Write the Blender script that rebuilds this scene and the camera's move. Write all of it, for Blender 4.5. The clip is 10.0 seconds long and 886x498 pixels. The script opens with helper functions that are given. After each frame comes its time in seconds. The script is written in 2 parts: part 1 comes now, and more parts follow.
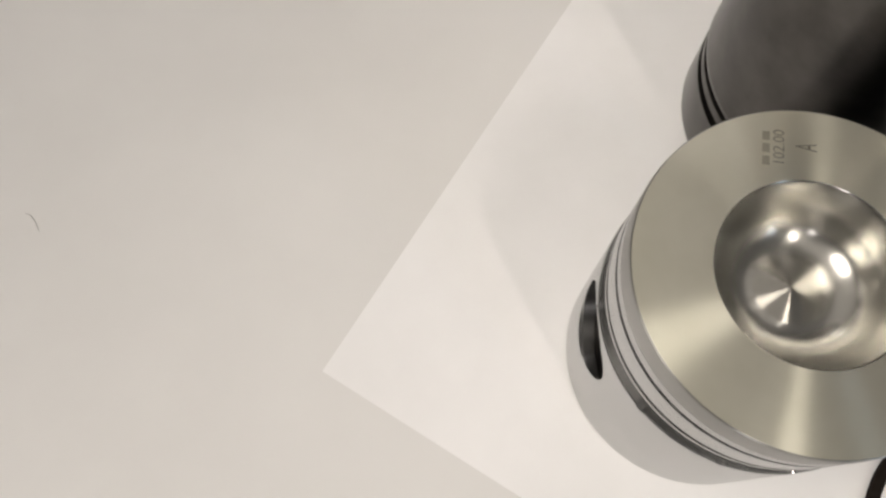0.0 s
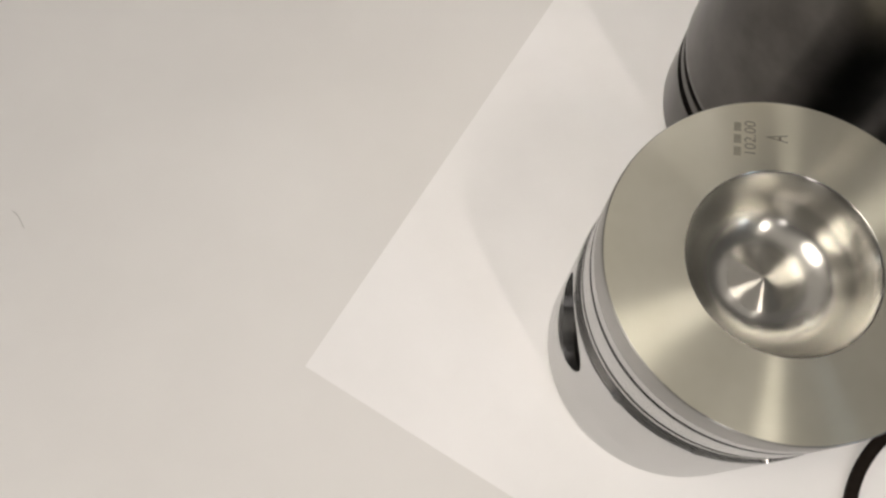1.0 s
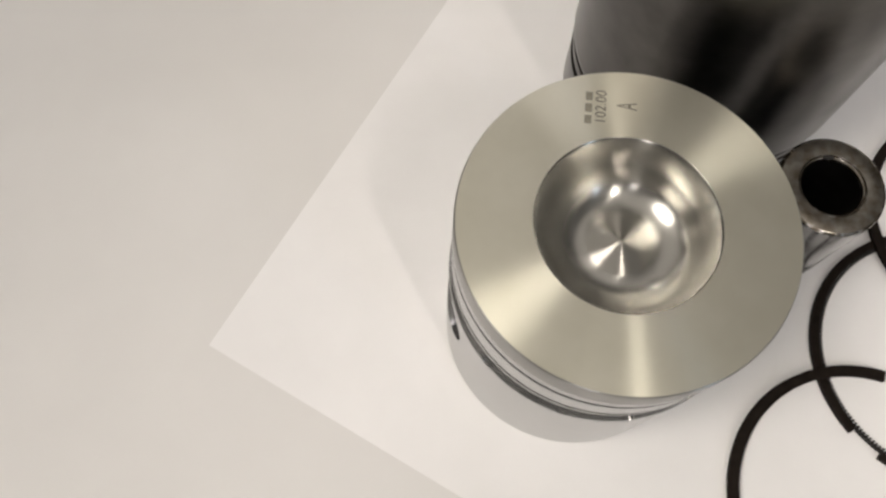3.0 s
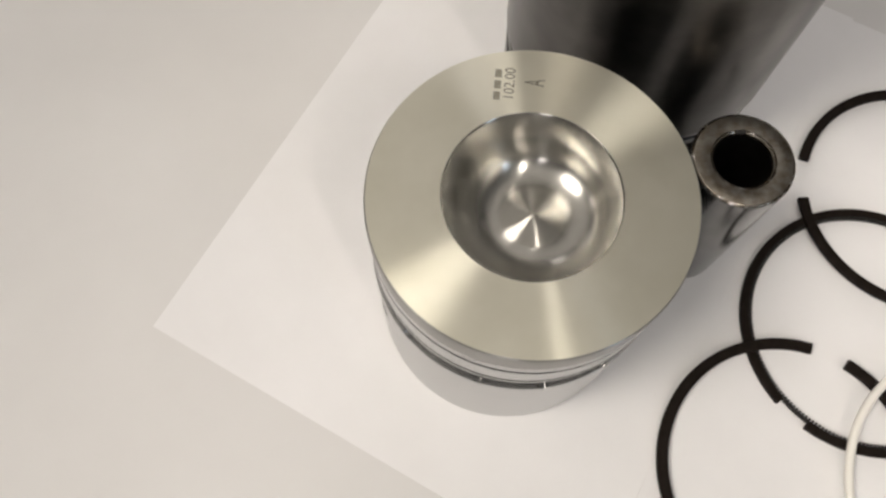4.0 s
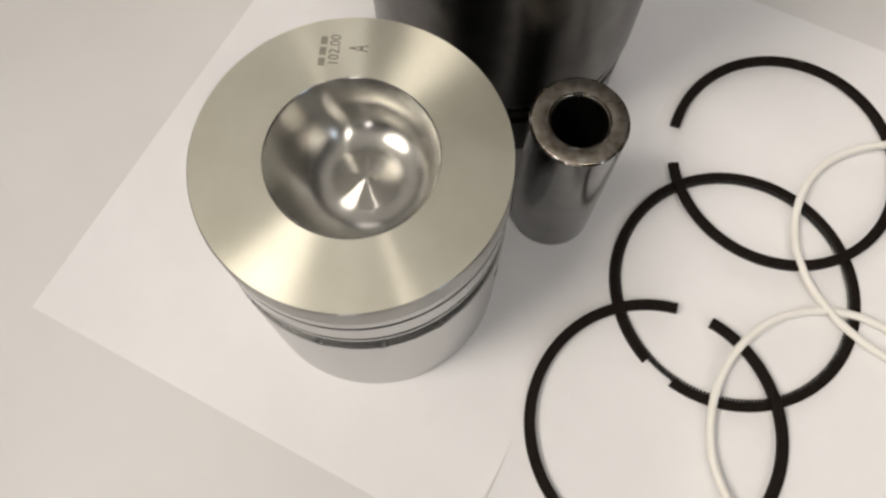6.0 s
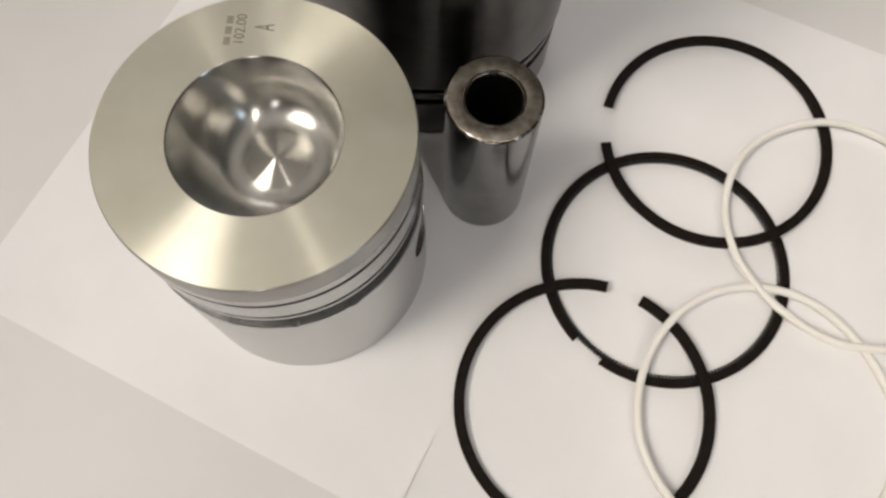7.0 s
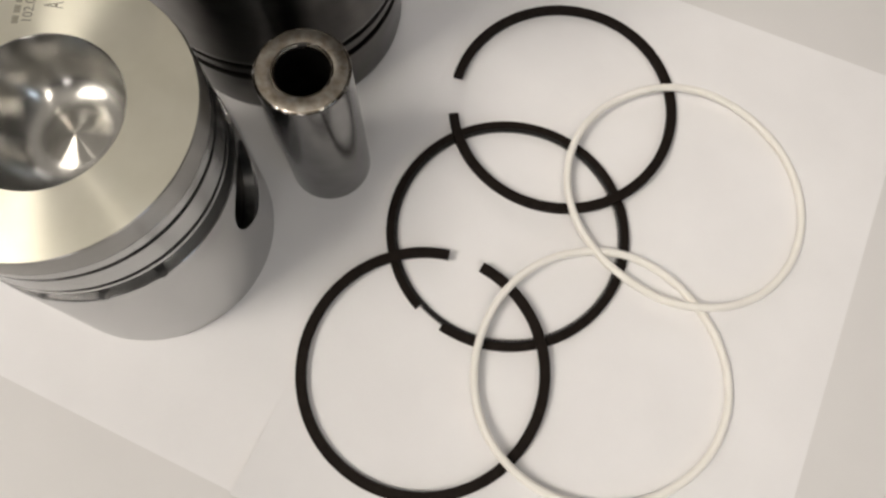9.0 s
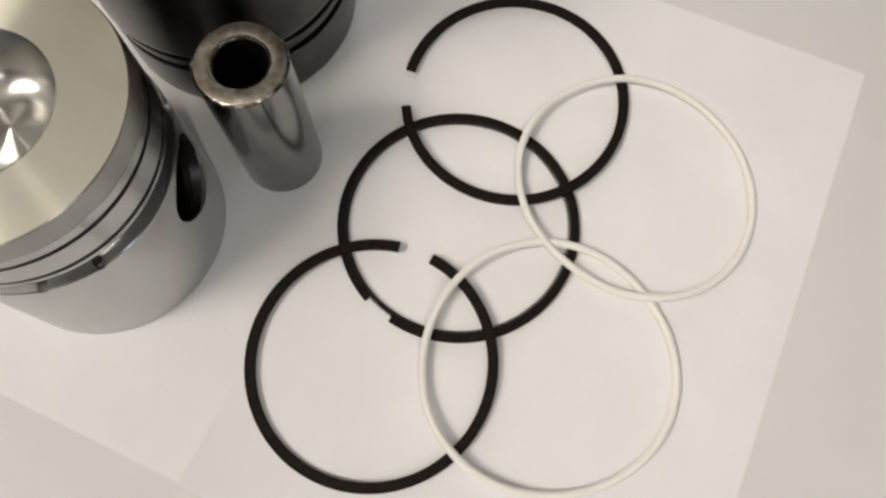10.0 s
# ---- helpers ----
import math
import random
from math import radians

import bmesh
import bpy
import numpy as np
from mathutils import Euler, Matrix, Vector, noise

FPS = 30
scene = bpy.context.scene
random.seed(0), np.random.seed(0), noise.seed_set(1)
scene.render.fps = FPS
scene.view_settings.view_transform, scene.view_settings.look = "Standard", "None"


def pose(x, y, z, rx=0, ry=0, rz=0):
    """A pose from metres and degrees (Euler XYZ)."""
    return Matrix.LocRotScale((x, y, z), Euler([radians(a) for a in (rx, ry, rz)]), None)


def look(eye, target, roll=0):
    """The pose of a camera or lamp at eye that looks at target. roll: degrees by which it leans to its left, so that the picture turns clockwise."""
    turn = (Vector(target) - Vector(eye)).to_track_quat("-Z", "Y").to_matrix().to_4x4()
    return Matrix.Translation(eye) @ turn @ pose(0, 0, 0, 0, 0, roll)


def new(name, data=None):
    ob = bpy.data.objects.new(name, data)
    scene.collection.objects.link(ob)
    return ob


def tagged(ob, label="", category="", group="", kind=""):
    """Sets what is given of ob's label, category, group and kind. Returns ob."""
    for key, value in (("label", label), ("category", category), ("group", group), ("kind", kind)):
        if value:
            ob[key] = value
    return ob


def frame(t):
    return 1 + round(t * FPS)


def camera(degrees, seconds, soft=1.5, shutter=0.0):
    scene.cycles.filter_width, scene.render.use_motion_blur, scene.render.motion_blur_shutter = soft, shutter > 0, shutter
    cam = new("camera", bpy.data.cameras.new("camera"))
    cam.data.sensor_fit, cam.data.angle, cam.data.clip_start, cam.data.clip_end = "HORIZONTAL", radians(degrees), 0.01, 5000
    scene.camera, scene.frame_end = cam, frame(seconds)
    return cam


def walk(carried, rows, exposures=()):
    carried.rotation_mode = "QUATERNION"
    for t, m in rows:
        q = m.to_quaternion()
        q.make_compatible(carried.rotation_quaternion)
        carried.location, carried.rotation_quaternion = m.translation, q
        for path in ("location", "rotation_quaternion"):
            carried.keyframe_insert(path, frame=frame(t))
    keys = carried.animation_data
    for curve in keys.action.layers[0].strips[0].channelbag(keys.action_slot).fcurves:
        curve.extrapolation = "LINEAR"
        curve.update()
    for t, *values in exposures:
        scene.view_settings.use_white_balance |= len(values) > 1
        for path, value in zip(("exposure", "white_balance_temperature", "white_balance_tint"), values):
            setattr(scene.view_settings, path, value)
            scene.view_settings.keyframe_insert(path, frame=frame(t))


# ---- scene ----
SOFT = 2.6
EXPOSURES = [(0.0, 0.02), (4.0, 0.0), (7.5, -0.08), (10.0, -0.13)]
# the camera: seconds, eye in metres, yaw, pitch and roll in degrees
cam = camera(59.94, 10.0, soft=SOFT)
ROWS = [
    (0.0, -0.0995, -0.0684, 0.3125, 1.98, -70.48, 0.24),
    (0.5, -0.0966, -0.0704, 0.3124, 2.12, -70.20, 0.04),
    (1.0, -0.0922, -0.0725, 0.3129, 1.81, -70.12, 0.19),
    (1.5, -0.0843, -0.0736, 0.3145, 0.87, -70.28, 0.60),
    (2.0, -0.0747, -0.0751, 0.3164, 0.08, -70.41, 1.10),
    (2.5, -0.0655, -0.0778, 0.3163, -0.63, -70.31, 1.46),
    (4.0, -0.0278, -0.0919, 0.3221, -0.84, -70.45, 0.70),
    (4.5, -0.0145, -0.0955, 0.3232, -1.66, -70.65, 0.97),
    (5.0, -0.0003, -0.1001, 0.3243, -2.18, -70.53, 1.17),
    (5.5, 0.0113, -0.1029, 0.3243, -2.44, -70.47, 0.91),
    (7.0, 0.0508, -0.1132, 0.3232, -3.94, -70.90, 1.11),
    (7.5, 0.0662, -0.1154, 0.3230, -4.62, -71.13, 1.18),
    (8.0, 0.0819, -0.1177, 0.3252, -5.45, -71.48, 1.49),
    (8.5, 0.0995, -0.1200, 0.3264, -5.78, -71.89, 1.55),
    (9.0, 0.1152, -0.1247, 0.3273, -5.82, -72.09, 1.22),
    (9.5, 0.1281, -0.1268, 0.3286, -5.27, -72.54, 0.69),
    (10.0, 0.1380, -0.1289, 0.3276, -5.24, -72.34, 0.30),
]
walk(cam, [(t, pose(x, y, z, 90 + pitch, 0, yaw) @ pose(0, 0, 0, 0, 0, roll)) for t, x, y, z, yaw, pitch, roll in ROWS], EXPOSURES)
# ---- light ----
world = bpy.data.worlds.new("world")
scene.world = world
world.use_nodes = True
world.node_tree.nodes["Background"].inputs["Color"].default_value = (0.8, 0.86, 1.0, 1)
world.node_tree.nodes["Background"].inputs["Strength"].default_value = 0.3

TABLE_X, TABLE_Y = 0.10, 0.05          # middle of the table
CEILING, FLOOR = 1.75, -0.74
ROOM = (-2.3, 2.5, -2.4, 2.2)          # x and y of the inner wall faces


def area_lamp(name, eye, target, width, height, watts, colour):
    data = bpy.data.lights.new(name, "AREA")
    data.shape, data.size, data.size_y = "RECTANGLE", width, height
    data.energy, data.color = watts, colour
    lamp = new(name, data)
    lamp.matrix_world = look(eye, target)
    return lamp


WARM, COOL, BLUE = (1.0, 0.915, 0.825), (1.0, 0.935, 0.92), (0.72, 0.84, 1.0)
# broad added lamp under the ceiling, standing in for its bounced light
area_lamp("ceiling_fill", (-0.86, 0.62, 1.72), (-0.86, 0.62, 0), 2.8, 2.9, 8.2, WARM)
area_lamp("ceiling_lamp", (0.46, -0.95, 1.7), (0.1, 0, 0), 0.02, 0.40, 8, WARM)
# added south and north lamps that fill in brightness; no windows are known there
area_lamp("side_light", (-0.35, -2.3, 1.0), (0.1, 0, 0), 0.35, 1.2, 7, COOL)
area_lamp("side_light", (0.2, 2.1, 1.0), (0.1, 0, 0), 1.2, 1.0, 14, COOL)
# unseen bluish source, placed to suit the gleam on the ring belt
area_lamp("side_light", (1.6, -1.7, 1.2), (0.1, 0, 0), 0.3, 1.1, 4, BLUE)
# unseen spot added from the southwest; its cone edge imitates shade on the tabletop
spot = bpy.data.lights.new("southwest_spot", "SPOT")
spot.energy, spot.color, spot.spot_size, spot.spot_blend, spot.shadow_soft_size = 170, WARM, radians(28), 0.75, 0.5
new("southwest_spot", spot).matrix_world = look((-0.78, -0.38, 1.45), (0.14, -0.06, 0.0))


# ---- materials ----
def material(name):
    m = bpy.data.materials.new(name)
    m.use_nodes = True
    t = m.node_tree
    return m, t, t.nodes["Principled BSDF"]


def node(t, kind, **inputs):
    n = t.nodes.new(kind)
    for key, value in inputs.items():
        n.inputs[key.replace("_", " ")].default_value = value
    return n


def ramp(t, source, stops):
    n = t.nodes.new("ShaderNodeValToRGB")
    while len(n.color_ramp.elements) < len(stops):
        n.color_ramp.elements.new(0.5)
    for e, (at, c) in zip(n.color_ramp.elements, stops):
        e.position, e.color = at, (c if len(c) == 4 else (*c, 1))
    t.links.new(source, n.inputs["Fac"])
    return n.outputs["Color"]


def coords(t, scale=(1, 1, 1), which="Object"):
    c = t.nodes.new("ShaderNodeTexCoord")
    m = t.nodes.new("ShaderNodeMapping")
    m.inputs["Scale"].default_value = scale
    t.links.new(c.outputs[which], m.inputs["Vector"])
    return m.outputs["Vector"]


def noise_tex(t, scale, detail=3.0, vector=None, rough=0.55):
    n = node(t, "ShaderNodeTexNoise", Scale=scale, Detail=detail, Roughness=rough)
    t.links.new(vector if vector else coords(t), n.inputs["Vector"])
    return n.outputs["Fac"]


def bump(t, bsdf, height, strength, distance):
    b = node(t, "ShaderNodeBump", Strength=strength, Distance=distance)
    t.links.new(height, b.inputs["Height"])
    t.links.new(b.outputs["Normal"], bsdf.inputs["Normal"])


def value_range(t, source, low, high):
    n = t.nodes.new("ShaderNodeMapRange")
    n.inputs["To Min"].default_value, n.inputs["To Max"].default_value = low, high
    t.links.new(source, n.inputs["Value"])
    return n.outputs["Result"]


def radius_noise(t, scale, detail=4.0):
    """Noise that changes with the distance from the axis and the height alone: the marks of a lathe tool."""
    c = t.nodes.new("ShaderNodeTexCoord")
    s = t.nodes.new("ShaderNodeSeparateXYZ")
    t.links.new(c.outputs["Object"], s.inputs["Vector"])
    flat = t.nodes.new("ShaderNodeCombineXYZ")
    t.links.new(s.outputs["X"], flat.inputs["X"])
    t.links.new(s.outputs["Y"], flat.inputs["Y"])
    size = t.nodes.new("ShaderNodeVectorMath")
    size.operation = "LENGTH"
    t.links.new(flat.outputs["Vector"], size.inputs[0])
    both = t.nodes.new("ShaderNodeCombineXYZ")
    t.links.new(size.outputs["Value"], both.inputs["X"])
    t.links.new(s.outputs["Z"], both.inputs["Y"])
    n = node(t, "ShaderNodeTexNoise", Scale=scale, Detail=detail)
    t.links.new(both.outputs["Vector"], n.inputs["Vector"])
    return n.outputs["Fac"]


def turned_metal(name, dark, light, rough, aniso, tool=900.0):
    m, t, b = material(name)
    b.inputs["Metallic"].default_value = 1.0
    c = ramp(t, noise_tex(t, 60), [(0.3, dark), (0.7, light)])
    t.links.new(c, b.inputs["Base Color"])
    t.links.new(value_range(t, radius_noise(t, tool), rough * 0.96, rough * 1.04), b.inputs["Roughness"])
    b.inputs["Anisotropic"].default_value = aniso
    b.inputs["Anisotropic Rotation"].default_value = 0.25
    tan = t.nodes.new("ShaderNodeTangent")
    tan.direction_type, tan.axis = "RADIAL", "Z"
    t.links.new(tan.outputs["Tangent"], b.inputs["Tangent"])
    return m


def add_haze(m, rough, share):
    """Lays a duller, wider gloss of the same metal among the sharp tool marks."""
    t = m.node_tree
    sharp = t.nodes["Principled BSDF"]
    dull = t.nodes.new("ShaderNodeBsdfPrincipled")
    dull.inputs["Metallic"].default_value, dull.inputs["Roughness"].default_value = 1.0, rough
    t.links.new(sharp.inputs["Base Color"].links[0].from_socket, dull.inputs["Base Color"])
    mix = node(t, "ShaderNodeMixShader", Fac=share)
    t.links.new(sharp.outputs["BSDF"], mix.inputs[1])
    t.links.new(dull.outputs["BSDF"], mix.inputs[2])
    t.links.new(mix.outputs["Shader"], t.nodes["Material Output"].inputs["Surface"])


TOP_LAND = turned_metal("rough_turned_aluminium", (0.36, 0.355, 0.34), (0.42, 0.415, 0.40), 0.33, 0.85, 1500)
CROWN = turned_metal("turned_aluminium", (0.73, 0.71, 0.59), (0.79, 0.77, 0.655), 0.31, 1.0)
add_haze(CROWN, 0.5, 0.45)
# bowl metals: dim reflections and shade of the recess lowered into the base colour
BOWL = turned_metal("polished_shaded_bowl", (0.47, 0.462, 0.43), (0.55, 0.542, 0.51), 0.22, 0.93, 200)
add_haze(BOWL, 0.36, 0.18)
BOWL_FLOOR = turned_metal("turned_shaded_bowl_floor", (0.50, 0.488, 0.445), (0.56, 0.548, 0.505), 0.25, 1.0, 60)
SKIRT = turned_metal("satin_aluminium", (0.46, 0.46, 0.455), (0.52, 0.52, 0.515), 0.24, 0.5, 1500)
LINER = turned_metal("dark_liner_steel", (0.070, 0.066, 0.062), (0.108, 0.102, 0.095), 0.28, 0.2, 40)
PIN = turned_metal("ground_steel", (0.20, 0.198, 0.197), (0.27, 0.267, 0.263), 0.18, 0.2, 60)
# near-black metal that paints in the shade inside deep bores
BORE_SHADE = turned_metal("shaded_bore_metal", (0.05, 0.047, 0.043), (0.09, 0.085, 0.08), 0.4, 0.0, 200)


def pin_end_metal():
    m, t, b = material("stained_steel_end")
    b.inputs["Metallic"].default_value = 1.0
    c = ramp(t, noise_tex(t, 220, 5), [(0.3, (0.22, 0.185, 0.14)), (0.55, (0.38, 0.35, 0.30)), (0.75, (0.52, 0.50, 0.46))])
    t.links.new(c, b.inputs["Base Color"])
    t.links.new(value_range(t, noise_tex(t, 400), 0.3, 0.5), b.inputs["Roughness"])
    bump(t, b, noise_tex(t, 350, 4), 0.5, 0.0006)
    return m


def plain(name, low, high, scale, rough, relief=0.0, distance=0.0005, metallic=0.0, spec=0.5, fine=None):
    m, t, b = material(name)
    c = ramp(t, noise_tex(t, scale, 4), [(0.3, low), (0.7, high)])
    t.links.new(c, b.inputs["Base Color"])
    t.links.new(value_range(t, noise_tex(t, scale * 3), rough * 0.9, min(1.0, rough * 1.1)), b.inputs["Roughness"])
    b.inputs["Metallic"].default_value = metallic
    b.inputs["Specular IOR Level"].default_value = spec
    if relief:
        bump(t, b, noise_tex(t, fine or scale * 8, 3), relief, distance)
    return m


# chipped edge metal; the palest flecks are glints put into the colour
def glint_edge_metal():
    m, t, b = material("worn_glint_edge")
    b.inputs["Metallic"].default_value = 1.0
    c = ramp(t, noise_tex(t, 320, 5), [(0.48, (0.20, 0.17, 0.13)), (0.58, (0.45, 0.42, 0.37)), (0.66, (0.85, 0.83, 0.79))])
    t.links.new(c, b.inputs["Base Color"])
    t.links.new(value_range(t, noise_tex(t, 400), 0.15, 0.35), b.inputs["Roughness"])
    bump(t, b, noise_tex(t, 500, 4), 0.4, 0.0004)
    return m


PIN_END = pin_end_metal()
EDGE = glint_edge_metal()
PAPER = plain("white_paper", (0.80, 0.793, 0.787), (0.84, 0.833, 0.828), 25, 0.85, 0.25, 0.0002, 0, 0.3, 1500)
TABLE = plain("white_table_laminate", (0.67, 0.66, 0.642), (0.725, 0.715, 0.697), 9, 0.5, 0.2, 0.0002, 0, 0.4, 900)
BLACK = plain("black_phosphated_iron", (0.008, 0.0055, 0.0042), (0.015, 0.011, 0.0085), 300, 0.62, 0.3, 0.0002, 0.0, 0.09, 1500)
SPRING = plain("dark_spring_steel", (0.008, 0.007, 0.006), (0.018, 0.016, 0.014), 500, 0.5, 0, 0, 0.3)
RUBBER = plain("white_silicone_rubber", (0.82, 0.80, 0.735), (0.865, 0.845, 0.785), 60, 0.5, 0.15, 0.0002, 0, 0.35, 700)
soft_body = RUBBER.node_tree.nodes["Principled BSDF"]
soft_body.inputs["Subsurface Weight"].default_value, soft_body.inputs["Subsurface Scale"].default_value = 0.3, 0.002
soft_body.inputs["Subsurface Radius"].default_value = (1.0, 1.0, 1.0)
MARK = plain("engraved_mark", (0.27, 0.255, 0.20), (0.36, 0.34, 0.28), 900, 0.55, 0, 0, 1.0)
BAR = plain("engraved_bar_mark", (0.34, 0.325, 0.26), (0.44, 0.42, 0.345), 900, 0.55, 0, 0, 1.0)
# dark colour standing in for the shade in small recesses
HOLE_SHADE = plain("hole_shade", (0.015, 0.014, 0.013), (0.03, 0.028, 0.026), 200, 0.6)
# dark tone chosen so that the metal reflects dim surroundings
WALL = plain("unseen_dark_wall", (0.20, 0.195, 0.185), (0.24, 0.235, 0.225), 3, 0.9, 0.2, 0.002, 0, 0.3, 60)
CEIL = plain("ceiling_paint", (0.66, 0.655, 0.64), (0.70, 0.695, 0.68), 3, 0.9)
FLOORING = plain("grey_floor", (0.20, 0.19, 0.18), (0.27, 0.26, 0.25), 4, 0.6, 0.2, 0.001, 0, 0.4, 60)
LEG = plain("grey_metal_leg", (0.35, 0.35, 0.36), (0.42, 0.42, 0.43), 20, 0.4, 0, 0, 0.8)
FIBRE = plain("dark_fibre", (0.10, 0.09, 0.08), (0.16, 0.15, 0.13), 200, 0.8)


# ---- mesh helpers ----
def sharpen(bm, degrees=28):
    bm.normal_update()
    for f in bm.faces:
        f.smooth = True
    for e in bm.edges:
        if len(e.link_faces) == 2 and e.calc_face_angle(0) > radians(degrees):
            e.smooth = False


def mesh_of(name, bm, mat, degrees=28):
    bmesh.ops.recalc_face_normals(bm, faces=bm.faces)
    sharpen(bm, degrees)
    me = bpy.data.meshes.new(name)
    bm.to_mesh(me)
    bm.free()
    me.materials.append(mat)
    return me


def thing(name, bm, mat, label, category, kind="", degrees=28):
    return tagged(new(name, mesh_of(name, bm, mat, degrees)), label, category, kind=kind)


def part(name, bm, mat, parent, label="", degrees=28):
    ob = new(name, mesh_of(name, bm, mat, degrees))
    ob.parent = parent
    return tagged(ob, label)


def lathe(profile, steps=160, closed=True):
    """A solid of revolution about z from (radius, height) pairs, drawn from the axis or as a closed loop."""
    bm = bmesh.new()
    rings = []
    for r, z in profile:
        if r < 1e-6:
            rings.append([bm.verts.new((0, 0, z))])
        else:
            rings.append([bm.verts.new((r * math.cos(2 * math.pi * k / steps), r * math.sin(2 * math.pi * k / steps), z)) for k in range(steps)])
    pairs = list(zip(rings, rings[1:]))
    if closed and len(rings[0]) > 1 and len(rings[-1]) > 1:
        pairs.append((rings[-1], rings[0]))
    for a, b in pairs:
        for k in range(steps):
            j = (k + 1) % steps
            if len(a) == 1 and len(b) == 1:
                continue
            if len(a) == 1:
                bm.faces.new((a[0], b[k], b[j]))
            elif len(b) == 1:
                bm.faces.new((a[k], b[0], a[j]))
            else:
                bm.faces.new((a[k], b[k], b[j], a[j]))
    return bm


def block(size, at=(0, 0, 0), bevel=0.0):
    bm = bmesh.new()
    bmesh.ops.create_cube(bm, size=1.0, matrix=Matrix.Translation(at) @ Matrix.Diagonal((*size, 1)))
    if bevel:
        bmesh.ops.bevel(bm, geom=bm.edges[:], offset=bevel, segments=2, affect="EDGES")
    return bm


def tube(points, radius, sides=10, closed=False):
    """A round bar along a line of points."""
    bm = bmesh.new()
    pts = [Vector(p) for p in points]
    n = len(pts)
    rows = []
    for i, p in enumerate(pts):
        a = pts[(i - 1) % n] if closed else pts[max(i - 1, 0)]
        b = pts[(i + 1) % n] if closed else pts[min(i + 1, n - 1)]
        ahead = (b - a).normalized()
        side = ahead.cross(Vector((0, 0, 1)))
        side = side.normalized() if side.length > 1e-4 else Vector((1, 0, 0))
        up = side.cross(ahead)
        rows.append([bm.verts.new(p + radius * (math.cos(2 * math.pi * k / sides) * side + math.sin(2 * math.pi * k / sides) * up)) for k in range(sides)])
    for i in range(n if closed else n - 1):
        a, b = rows[i], rows[(i + 1) % n]
        for k in range(sides):
            j = (k + 1) % sides
            bm.faces.new((a[k], a[j], b[j], b[k]))
    if not closed:
        bm.faces.new(rows[0])
        bm.faces.new(rows[-1][::-1])
    return bm


def cut(me, cutters):
    """Takes the solids away from a mesh, and gives the mesh that is left."""
    body = new("temporary_body", me)
    tools = []
    for bm in cutters:
        bmesh.ops.recalc_face_normals(bm, faces=bm.faces)
        cm = bpy.data.meshes.new("temporary_cutter")
        bm.to_mesh(cm)
        bm.free()
        tools.append(new("temporary_cutter", cm))
        mod = body.modifiers.new("cut", "BOOLEAN")
        mod.operation, mod.solver, mod.object = "DIFFERENCE", "EXACT", tools[-1]
    left = bpy.data.meshes.new_from_object(body.evaluated_get(bpy.context.evaluated_depsgraph_get()))
    for ob in (body, *tools):
        bpy.data.objects.remove(ob)
    bm = bmesh.new()
    bm.from_mesh(left)
    sharpen(bm, 30)
    bm.to_mesh(left)
    bm.free()
    return left


def cylinder_x(radius, x0, x1, y, z, steps=64):
    bm = lathe([(0, x0), (radius, x0), (radius, x1), (0, x1)], steps)
    bmesh.ops.transform(bm, matrix=Matrix.Translation((0, y, z)) @ pose(0, 0, 0, 0, 90, 0), verts=bm.verts)
    return bm


# ---- the room, plain and closed: an unseen shell added round the table ----
X0, X1, Y0, Y1 = ROOM
WT = 0.12
thing("floor", block((X1 - X0 + 2 * WT, Y1 - Y0 + 2 * WT, 0.1), ((X0 + X1) / 2, (Y0 + Y1) / 2, FLOOR - 0.05)), FLOORING, "plain grey floor under the table", "floor", "structure")
thing("ceiling", block((X1 - X0 + 2 * WT, Y1 - Y0 + 2 * WT, 0.1), ((X0 + X1) / 2, (Y0 + Y1) / 2, CEILING + 0.05)), CEIL, "plain white painted ceiling", "ceiling", "structure")
HGT, MID = CEILING - FLOOR, (CEILING + FLOOR) / 2
for name, size, at in (
    ("wall_west", (WT, Y1 - Y0, HGT), (X0 - WT / 2, (Y0 + Y1) / 2, MID)),
    ("wall_east", (WT, Y1 - Y0, HGT), (X1 + WT / 2, (Y0 + Y1) / 2, MID)),
    ("wall_south", (X1 - X0 + 2 * WT, WT, HGT), ((X0 + X1) / 2, Y0 - WT / 2, MID)),
    ("wall_north", (X1 - X0 + 2 * WT, WT, HGT), ((X0 + X1) / 2, Y1 + WT / 2, MID)),
):
    thing(name, block(size, at), WALL, "plain dark wall, unseen, added to close the room", "wall", "structure")

# ---- the table ----
table = tagged(new("table"), "large white laminate table with a matt top", "table")
table.location = (TABLE_X, TABLE_Y, 0)
part("tabletop", block((1.8, 1.1, 0.028), (0, 0, -0.014), 0.002), TABLE, table, "white matt laminate tabletop")
for sx in (-1, 1):
    for sy in (-1, 1):
        part("leg", block((0.045, 0.045, -FLOOR - 0.028), (sx * 0.84, sy * 0.49, (FLOOR - 0.028) / 2), 0.003), LEG, table, "grey metal table leg")


# ---- the sheets of paper ----
PAPER_TOP = 0.0004


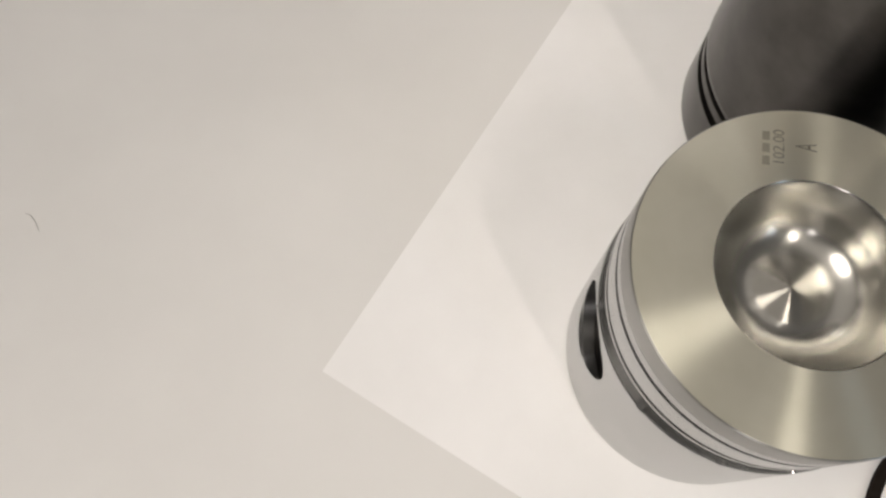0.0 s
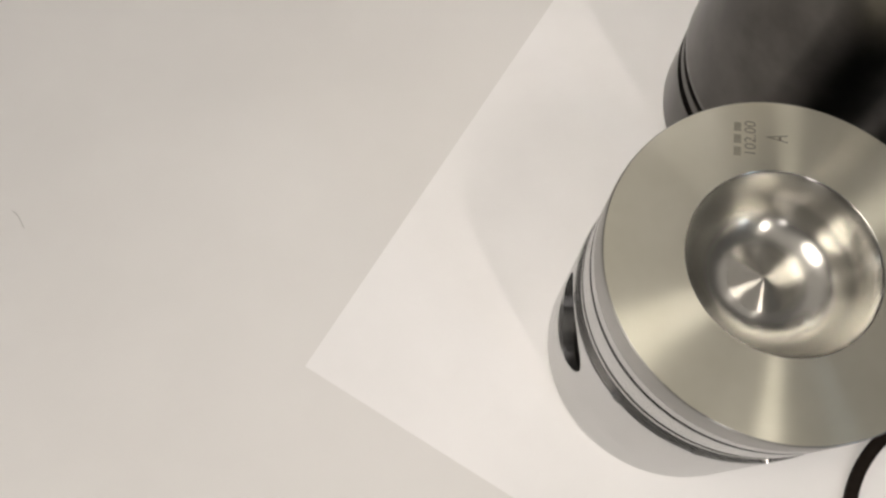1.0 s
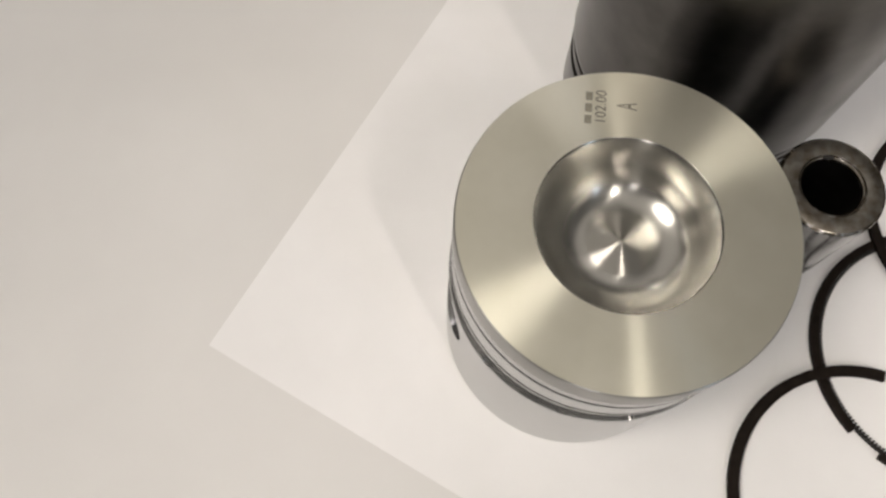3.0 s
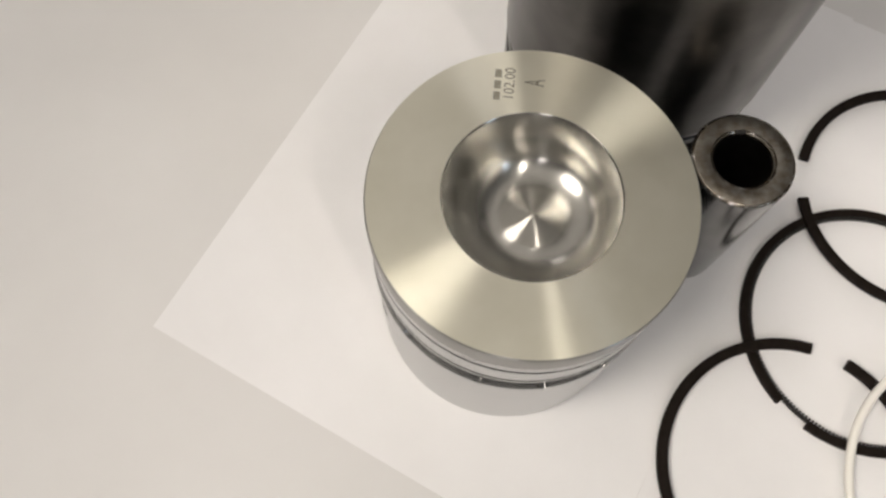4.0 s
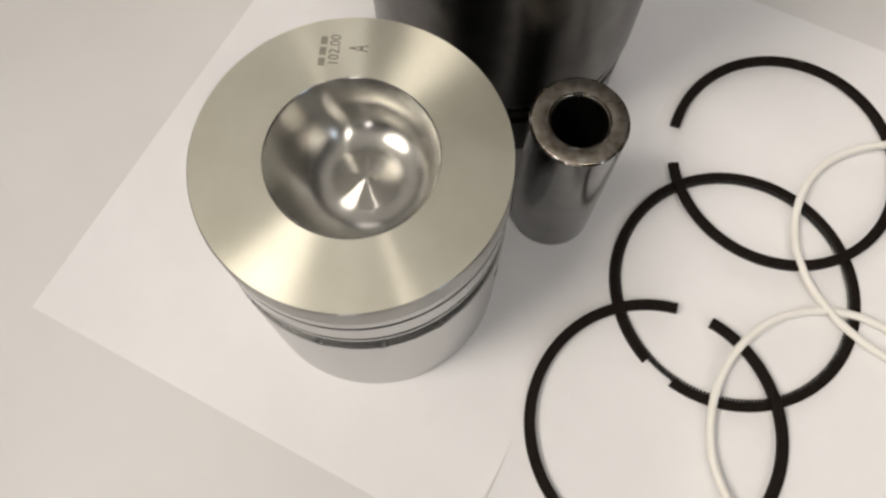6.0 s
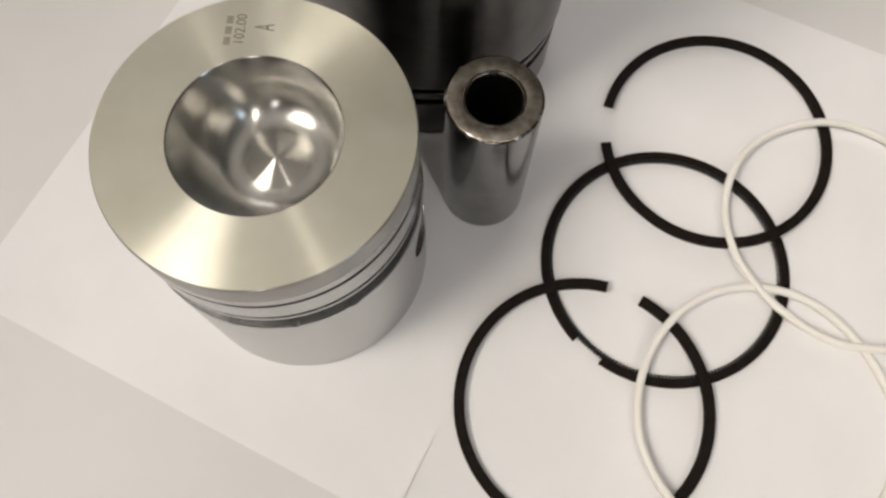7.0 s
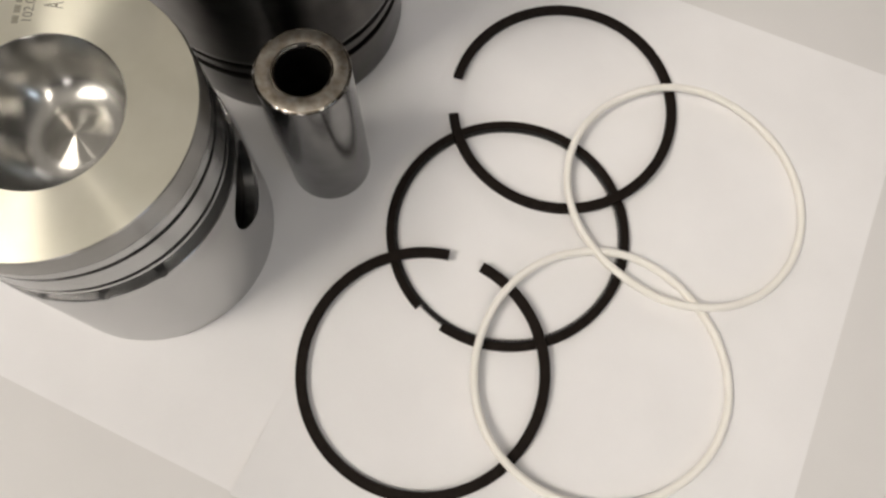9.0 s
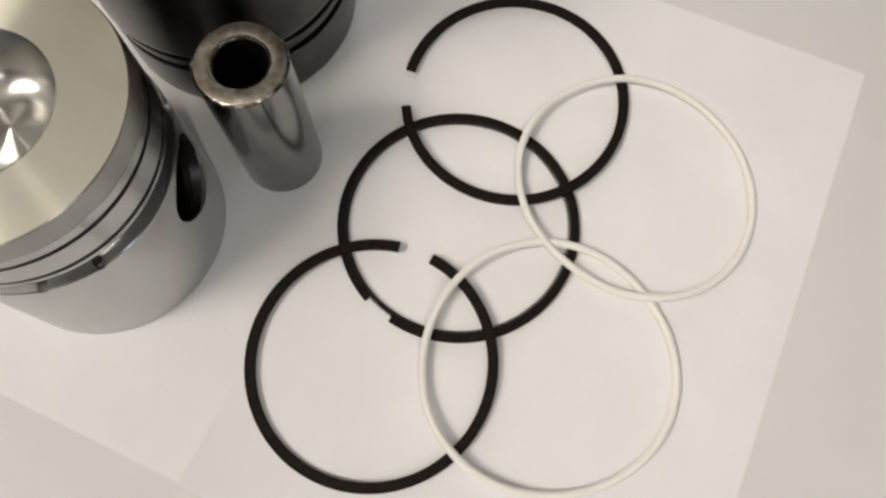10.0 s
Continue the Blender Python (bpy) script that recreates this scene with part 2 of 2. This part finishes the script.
def paper_sheet(corner, angle, width, height, lift, label):
    """A sheet with its lower corner at corner; lift(u, v) bends it up from the table, u and v from 0 to 1."""
    bm = bmesh.new()
    nu, nv = 42, 60
    top = [[bm.verts.new((u / nu * width, v / nv * height, PAPER_TOP + lift(u / nu, v / nv))) for u in range(nu + 1)] for v in range(nv + 1)]
    low = [[bm.verts.new(q.co - Vector((0, 0, 0.00015))) for q in row] for row in top]
    for v in range(nv):
        for u in range(nu):
            bm.faces.new((top[v][u], top[v][u + 1], top[v + 1][u + 1], top[v + 1][u]))
            bm.faces.new((low[v][u], low[v + 1][u], low[v + 1][u + 1], low[v][u + 1]))
    rim = [(0, u) for u in range(nu)] + [(v, nu) for v in range(nv)] + [(nv, nu - u) for u in range(nu)] + [(nv - v, 0) for v in range(nv)]
    for (a, b), (c, d) in zip(rim, rim[1:] + rim[:1]):
        bm.faces.new((top[a][b], low[a][b], low[c][d], top[c][d]))
    ob = thing("paper_sheet", bm, PAPER, label, "paper", degrees=50)
    ob.matrix_world = pose(corner[0], corner[1], 0, 0, 0, angle)
    return tagged(ob, group="sheets of paper")


def corner_lift(u, v, cu, cv, reach, height):
    d = math.hypot(u - cu, (v - cv) * 1.41) / reach
    return height * max(0.0, 1 - d) ** 2


paper_sheet((-0.1505, -0.0126), -29.5, 0.2097, 0.2985, lambda u, v: 0.0, "blank white sheet of paper lying flat under the piston")
paper_sheet((0.0326, -0.1168), -28.4, 0.2090, 0.2975, lambda u, v: 0.00008 * max(0.0, 1 - 8 * u) + corner_lift(u, v, 0, 0, 0.27, 0.0048), "blank white sheet of paper with rings lying on it")
BASE = PAPER_TOP + 0.0002


# ---- the piston ----
PISTON_TOP = 0.1121
R_TOP, R_SKIRT = 0.0505, 0.0511
BOWL_OFF = (0.0026, 0.0017)


def arc(cx, cz, r, a0, a1, n):
    return [(cx + r * math.cos(radians(a0 + (a1 - a0) * k / n)), cz + r * math.sin(radians(a0 + (a1 - a0) * k / n))) for k in range(n + 1)]


DRAINS = (-59, -83, -107, 20, 60, 100, 140, 180, -140)


def build_piston():
    piston = tagged(new("piston"), "bright machined aluminium engine piston standing on paper", "piston")
    piston.location = (0, 0, BASE)
    h = PISTON_TOP - BASE
    gr = 0.0462
    # ring belt and top face
    part("crown", lathe([(0.0275, h), (R_TOP - 0.0005, h), (R_TOP - 0.0005, h - 0.0004), (0.0275, h - 0.0010)], 192), CROWN, piston, "flat lathe-turned crown face with concentric tool marks")
    part("top_land", lathe([(0.030, h - 0.0009), (R_TOP - 0.0006, h - 0.00015), (R_TOP - 0.0002, h - 0.0005), (R_TOP - 0.0001, h - 0.0010), (R_TOP, h - 0.0018), (R_TOP, 0.1004), (0.030, 0.1004)], 192), TOP_LAND, piston, "duller grey land above the first groove")
    belt = [(0.030, 0.1005), (R_TOP - 0.0003, 0.1005), (R_TOP, 0.1001), (R_TOP, 0.0956), (gr, 0.0956), (gr, 0.0931), (R_TOP, 0.0931),
            (R_TOP, 0.0820), (gr, 0.0820), (gr, 0.0796), (R_TOP, 0.0796), (R_TOP, 0.0778), (gr, 0.0778), (gr, 0.0690), (0.030, 0.0690)]
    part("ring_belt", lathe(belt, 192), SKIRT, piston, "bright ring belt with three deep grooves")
    # combustion bowl: rounded lip, sloping wall, round trough and a low turned cone in one sweep
    wall = [(0.0275, 0.00005), (0.0272, -0.0002), (0.0270, -0.0006), (0.0261, -0.0034), (0.0253, -0.0062), (0.0246, -0.0086)]
    trough = [(0.0132 + 0.0109 * math.cos(radians(a)), -0.0100 - 0.0131 * math.sin(radians(a))) for a in range(4, 105, 4)]
    floor_edge, floor_z = trough[-1]
    cone = [(floor_edge * k / 12, floor_z + 0.0026 * (1 - k / 12)) for k in range(11, -1, -1)]

    def sunk(line, steps):
        bm = lathe([(r, h + z) for r, z in line], steps, closed=False)
        for q in bm.verts:
            k = min(1.0, (h - q.co.z) / 0.0200) ** 2
            q.co.x, q.co.y = q.co.x + BOWL_OFF[0] * k, q.co.y + BOWL_OFF[1] * k
        return bm

    # same metal as the crown, coloured darker for the shade in the bowl
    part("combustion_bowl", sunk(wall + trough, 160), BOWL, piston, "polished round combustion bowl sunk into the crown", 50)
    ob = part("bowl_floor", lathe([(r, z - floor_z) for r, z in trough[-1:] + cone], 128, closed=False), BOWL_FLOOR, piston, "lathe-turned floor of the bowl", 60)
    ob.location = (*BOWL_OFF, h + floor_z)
    # skirt with the pin bore through it
    skirt = [(0, 0.004), (0.044, 0.004), (0.0465, 0), (R_SKIRT - 0.0006, 0), (R_SKIRT, 0.0008), (R_SKIRT, 0.0690), (R_SKIRT - 0.0004, 0.0695), (0, 0.0695)]
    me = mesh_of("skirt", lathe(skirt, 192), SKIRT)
    z = 0.0490
    half = [(0.0174, 0.0), (0.0174, 0.0440), (0.0179, 0.0441), (0.0179, 0.0452), (0.0174, 0.0453), (0.0174, 0.0496), (0.0181, 0.0503), (0.0181, 0.07)]
    bore = lathe([(0, -0.07)] + [(r, -x) for r, x in half[::-1]][:-1] + half[1:] + [(0, 0.07)], 72)
    bmesh.ops.transform(bore, matrix=Matrix.Translation((0, -0.003, z)) @ pose(0, 0, 0, 0, 90, 0), verts=bore.verts)
    notches = bmesh.new()
    for az in DRAINS:
        bm = lathe([(0, 0.0466), (0.0019, 0.0466), (0.0019, 0.056), (0, 0.056)], 20)
        bmesh.ops.transform(bm, matrix=pose(0, 0, 0.0697, 0, 0, az) @ pose(0, 0, 0, 0, 90, 0), verts=bm.verts)
        tmp = bpy.data.meshes.new("temporary_notch")
        bmesh.ops.recalc_face_normals(bm, faces=bm.faces)
        bm.to_mesh(tmp)
        bm.free()
        notches.from_mesh(tmp)
        bpy.data.meshes.remove(tmp)
    me = cut(me, [bore, notches, lathe([(0, 0.007), (0.0425, 0.007), (0.0425, 0.060), (0.034, 0.0665), (0, 0.0665)], 72)])
    # faces inside the hollow and the bore get the painted shade
    me.materials.append(BORE_SHADE)
    for f in me.polygons:
        x, y, fz = f.center
        if abs(x) < 0.0462 and math.hypot(x, y) < 0.0488 and 0.006 < fz < 0.0668:
            f.material_index = 1
    ob = new("skirt", me)
    ob.parent = piston
    tagged(ob, "smooth satin skirt with a round pin bore")
    return piston


piston = build_piston()


# a dark disc ends each drain notch in place of a deep, shaded hole
for az in DRAINS:
    bm = lathe([(0, -0.0003), (0.0017, -0.0003), (0.0018, 0), (0.0017, 0.0003), (0, 0.0003)], 20)
    bmesh.ops.transform(bm, matrix=pose(0, 0, 0.0697, 0, 0, az) @ pose(0.0470, 0, 0, 0, 90, 0), verts=bm.verts)
    part("drain_hole", bm, HOLE_SHADE, piston, "dark disc for the shade in an oil drain hole")


def text_mesh(body, size):
    curve = bpy.data.curves.new("text", "FONT")
    curve.body, curve.size, curve.extrude = body, size, 0.00002
    curve.align_x, curve.align_y = "CENTER", "CENTER"
    ob = new("temporary_text", curve)
    me = bpy.data.meshes.new_from_object(ob.evaluated_get(bpy.context.evaluated_depsgraph_get()))
    bpy.data.objects.remove(ob)
    me.materials.clear()
    me.materials.append(MARK)
    return me


FACE = PISTON_TOP - BASE + 0.00004
number = new("engraved_number", text_mesh("102.00", 0.0047))
number.parent, number.matrix_basis = piston, pose(-0.0055, 0.0377, FACE, 0, 0, 84) @ Matrix.Diagonal((0.92, 1, 1, 1))
tagged(number, "engraved size number 102.00")
for y in (0.0335, 0.0375, 0.0415):
    bar = part("engraved_bar", block((0.0021, 0.0029, 0.00005), (0, 0, 0)), BAR, piston, "engraved maker's mark as a plain bar")
    bar.matrix_basis = pose(-0.0094 + (y - 0.0375) * 0.11, y, FACE, 0, 0, -6)
letter = new("engraved_letter", text_mesh("A", 0.0092))
letter.parent, letter.matrix_basis = piston, pose(0.0026, 0.0380, FACE, 0, 0, 84) @ Matrix.Diagonal((0.42, 1, 1, 1))
tagged(letter, "engraved narrow letter A")

# ---- the cylinder liner ----
LINER_AT = (0.0594, 0.1118)


def build_liner():
    """Three bands of one tube, parted by the two seal grooves."""
    ro, ri, top = 0.0577, 0.0510, 0.205
    liner = tagged(new("cylinder_liner"), "dark steel cylinder liner standing upright with two seal grooves", "engine part")
    liner.location = (*LINER_AT, BASE)
    part("barrel", lathe([(ri, 0.0386), (0.0541, 0.0386), (0.0541, 0.0408), (0.0574, 0.0410), (0.0577, 0.0416), (ro, 0.0440), (ro, top - 0.008), (0.0605, top - 0.0078), (0.0605, top), (ri, top)], 192), LINER, liner)
    part("seal_band", lathe([(ri, 0.0298), (0.0541, 0.0298), (0.0541, 0.0318), (0.0565, 0.0319), (0.0568, 0.0322), (0.0568, 0.0362), (0.0565, 0.0365), (0.0541, 0.0366), (0.0541, 0.0385), (ri, 0.0385)], 192), LINER, liner, "narrow band between two seal grooves")
    part("pilot_end", lathe([(ri, 0.0), (0.0554, 0.0), (0.0559, 0.0008), (0.0564, 0.0030), (0.0566, 0.0230), (0.0568, 0.0271), (0.0565, 0.0275), (0.0541, 0.0276), (0.0541, 0.0297), (ri, 0.0297)], 192), LINER, liner, "slightly tapered lower end")
    return liner


build_liner()

# ---- the wrist pin ----
PIN_AT = (0.0778, 0.0260)


def build_pin():
    pin = tagged(new("wrist_pin"), "hollow ground steel wrist pin standing upright", "engine part")
    pin.location = (*PIN_AT, BASE)
    ro, ri, top = 0.0180, 0.0103, 0.0817
    part("pin_body", lathe([(ri + 0.0010, 0), (ro - 0.001, 0), (ro, 0.001), (ro, top - 0.0012), (ro - 0.0003, top - 0.0007), (ri + 0.0012, top - 0.0009), (ri + 0.0010, top - 0.0020)], 96), PIN, pin)
    # sleeve whose dark colour stands for shade down the hole
    part("pin_bore", lathe([(ri, 0.002), (ri + 0.0011, 0.002), (ri + 0.0011, top - 0.0022), (ri, top - 0.0022)], 96), BORE_SHADE, pin, "bore of the pin, coloured dark for its deep shade")
    part("pin_end_face", lathe([(ri, top - 0.0021), (ri + 0.0001, top - 0.0009), (ri + 0.0008, top - 0.0001), (ri + 0.0011, top), (ro - 0.0009, top), (ro - 0.0005, top - 0.0002), (ro - 0.0001, top - 0.0007), (ri + 0.0005, top - 0.0019)], 96), PIN_END, pin, "stained flat end face with worn bright edges", 50)
    # two thin rings that carry the painted glints of the pin's edges
    part("bore_chamfer", lathe([(ri - 0.0001, top - 0.0020), (ri - 0.0001, top - 0.0012), (ri + 0.0009, top + 0.00005), (ri + 0.0012, top + 0.00004), (ri + 0.0010, top - 0.0010)], 96), EDGE, pin, "chamfer round the bore with glints in its colour", 50)
    part("worn_edge", lathe([(ro - 0.0010, top - 0.0001), (ro - 0.0009, top + 0.00005), (ro - 0.0004, top - 0.0001), (ro + 0.00005, top - 0.0008), (ro - 0.0002, top - 0.0009)], 96), EDGE, pin, "worn outer edge with glints in its colour", 50)
    # solid dark block in place of a shaded notch
    part("bore_notch", block((0.0036, 0.0016, 0.0012), (0.0004, ri + 0.0006, top - 0.00055), 0.0002), HOLE_SHADE, pin, "small dark block for the shaded notch at the bore edge")
    return pin


build_pin()


# ---- rings ----
def split_ring(r_out, width, thick, a0, a1, oval=(0.0, 0.0), steps=150):
    """A piston ring of nearly square section, open from a1 round to a0 (degrees)."""
    bm = bmesh.new()
    c = 0.0003
    r_in = r_out - width
    sec = [(r_in + c, 0), (r_out - c, 0), (r_out, c), (r_out, thick - c), (r_out - c, thick), (r_in + c, thick), (r_in, thick - c), (r_in, c)]
    rows = []
    for k in range(steps + 1):
        a = radians(a0 + (a1 - a0) * k / steps)
        d = oval[0] * math.cos(2 * a) + oval[1] * math.sin(2 * a)
        rows.append([bm.verts.new(((r + d) * math.cos(a), (r + d) * math.sin(a), z)) for r, z in sec])
    for a, b in zip(rows, rows[1:]):
        for k in range(8):
            bm.faces.new((a[k], a[(k + 1) % 8], b[(k + 1) % 8], b[k]))
    bm.faces.new(rows[0])
    bm.faces.new(rows[-1][::-1])
    return bm


THICK = 0.0026


def tilted(x, y, z, towards, degrees):
    """A pose at (x, y, z) with the side that faces the bearing lifted."""
    axis = Vector((math.sin(radians(towards)), -math.cos(radians(towards)), 0))
    return Matrix.Translation((x, y, z)) @ Matrix.Rotation(radians(degrees), 4, axis)


RING_1, RING_2, RING_3 = (0.1878, 0.0464, 0.0545), (0.1554, -0.0142, 0.0543), (0.1130, -0.0731, 0.0537)
ob = thing("compression_ring", split_ring(RING_1[2], 0.0045, THICK, 181.5 - 360, 159.0, (-0.0007, 0.0007)), BLACK, "black iron piston ring with open gap, leaning on another", "piston ring")
ob.matrix_world = tilted(RING_1[0], RING_1[1], BASE + 0.0014, -110, 1.5)
tagged(ob, group="piston rings")
ob = thing("compression_ring", split_ring(RING_3[2], 0.0045, THICK, 72.7 - 360, 55.7), BLACK, "black iron piston ring with open gap, lying over another", "piston ring")
ob.matrix_world = tilted(RING_3[0], RING_3[1], BASE + 0.0014, 55, 1.5)
tagged(ob, group="piston rings")

oil = tagged(new("oil_ring"), "black slotted oil control ring with a coil spring inside", "piston ring", "piston rings")
oil.location = (RING_2[0], RING_2[1], BASE)
part("ring", split_ring(RING_2[2], 0.0034, 0.0030, 231.0 - 360, 216.2), BLACK, oil)
TURNS = 205
pts = []
for k in range(TURNS * 7):
    a = 2 * math.pi * k / (TURNS * 7)
    b = 2 * math.pi * k / 7
    r = RING_2[2] - 0.0037 + 0.0011 * math.cos(b)
    pts.append((r * math.cos(a), r * math.sin(a), 0.0015 + 0.0010 * math.sin(b)))
core = [((RING_2[2] - 0.0035) * math.cos(2 * math.pi * k / 160), (RING_2[2] - 0.0035) * math.sin(2 * math.pi * k / 160), 0.0015) for k in range(160)]
part("spring_core", tube(core, 0.0006, 10, closed=True), SPRING, oil, "dark wire through the coil spring")
part("coil_spring", tube(pts, 0.0005, 6, closed=True), SPRING, oil, "fine dark coil spring expander", 80)


def crossings(a, b):
    """The bearings on ring a, in degrees, at which its line crosses that of ring b."""
    dx, dy = b[0] - a[0], b[1] - a[1]
    d = math.hypot(dx, dy)
    ra, rb = a[2] - 0.0017, b[2] - 0.0022
    c = (ra * ra + d * d - rb * rb) / (2 * ra * d)
    if abs(c) >= 1:
        return []
    base, half = math.degrees(math.atan2(dy, dx)), math.degrees(math.acos(c))
    return [base - half, base + half]


WHITE_1, WHITE_2 = (0.2374, -0.0030, 0.0549), (0.1874, -0.0813, 0.0553)
R_SEAL = 0.0018


def seal_ring(ring, over, wobble, label):
    """A soft round seal that climbs over what it crosses."""
    pts = []
    n = 160
    for k in range(n):
        a = 360 * k / n
        z = 0.0
        for other, height, reach in over:
            for c in crossings(ring, other):
                d = abs((a - c + 180) % 360 - 180) / reach
                z = max(z, height * (0.5 + 0.5 * math.cos(math.pi * min(d, 1.0))))
        r = ring[2] - R_SEAL + sum(c * math.cos(m * radians(a)) + s * math.sin(m * radians(a)) for m, c, s in wobble)
        pts.append((r * math.cos(radians(a)), r * math.sin(radians(a)), R_SEAL + z))
    for _ in range(6):
        pts = [(p[0], p[1], (pts[i - 1][2] + 2 * p[2] + pts[(i + 1) % n][2]) / 4) for i, p in enumerate(pts)]
    ob = thing("seal_ring", tube(pts, R_SEAL, 14, closed=True), RUBBER, label, "rubber seal", degrees=80)
    ob.location = (ring[0], ring[1], BASE)
    return tagged(ob, group="white seal rings")


seal_ring(WHITE_2, [(RING_2, 0.0036, 60), (RING_3, 0.0044, 70)], [(2, 0.0002, 0.0001), (3, 0.0002, -0.0008)], "soft white rubber seal ring lying over black piston rings")
seal_ring(WHITE_1, [(RING_1, 0.0034, 60), (RING_2, 0.0042, 60), (WHITE_2, 0.0040, 40)], [(2, -0.0005, -0.0018), (3, -0.0003, 0.0003)], "soft white rubber seal ring lying across the other white one")

# ---- small marks ----
pts = [(-0.2865 + 0.0009 * k, 0.0515 - 0.00012 * k * k, 0.0004) for k in range(9)]
thing("fibre", tube(pts, 0.0001, 5), FIBRE, "tiny dark fibre lying on the table", "lint")
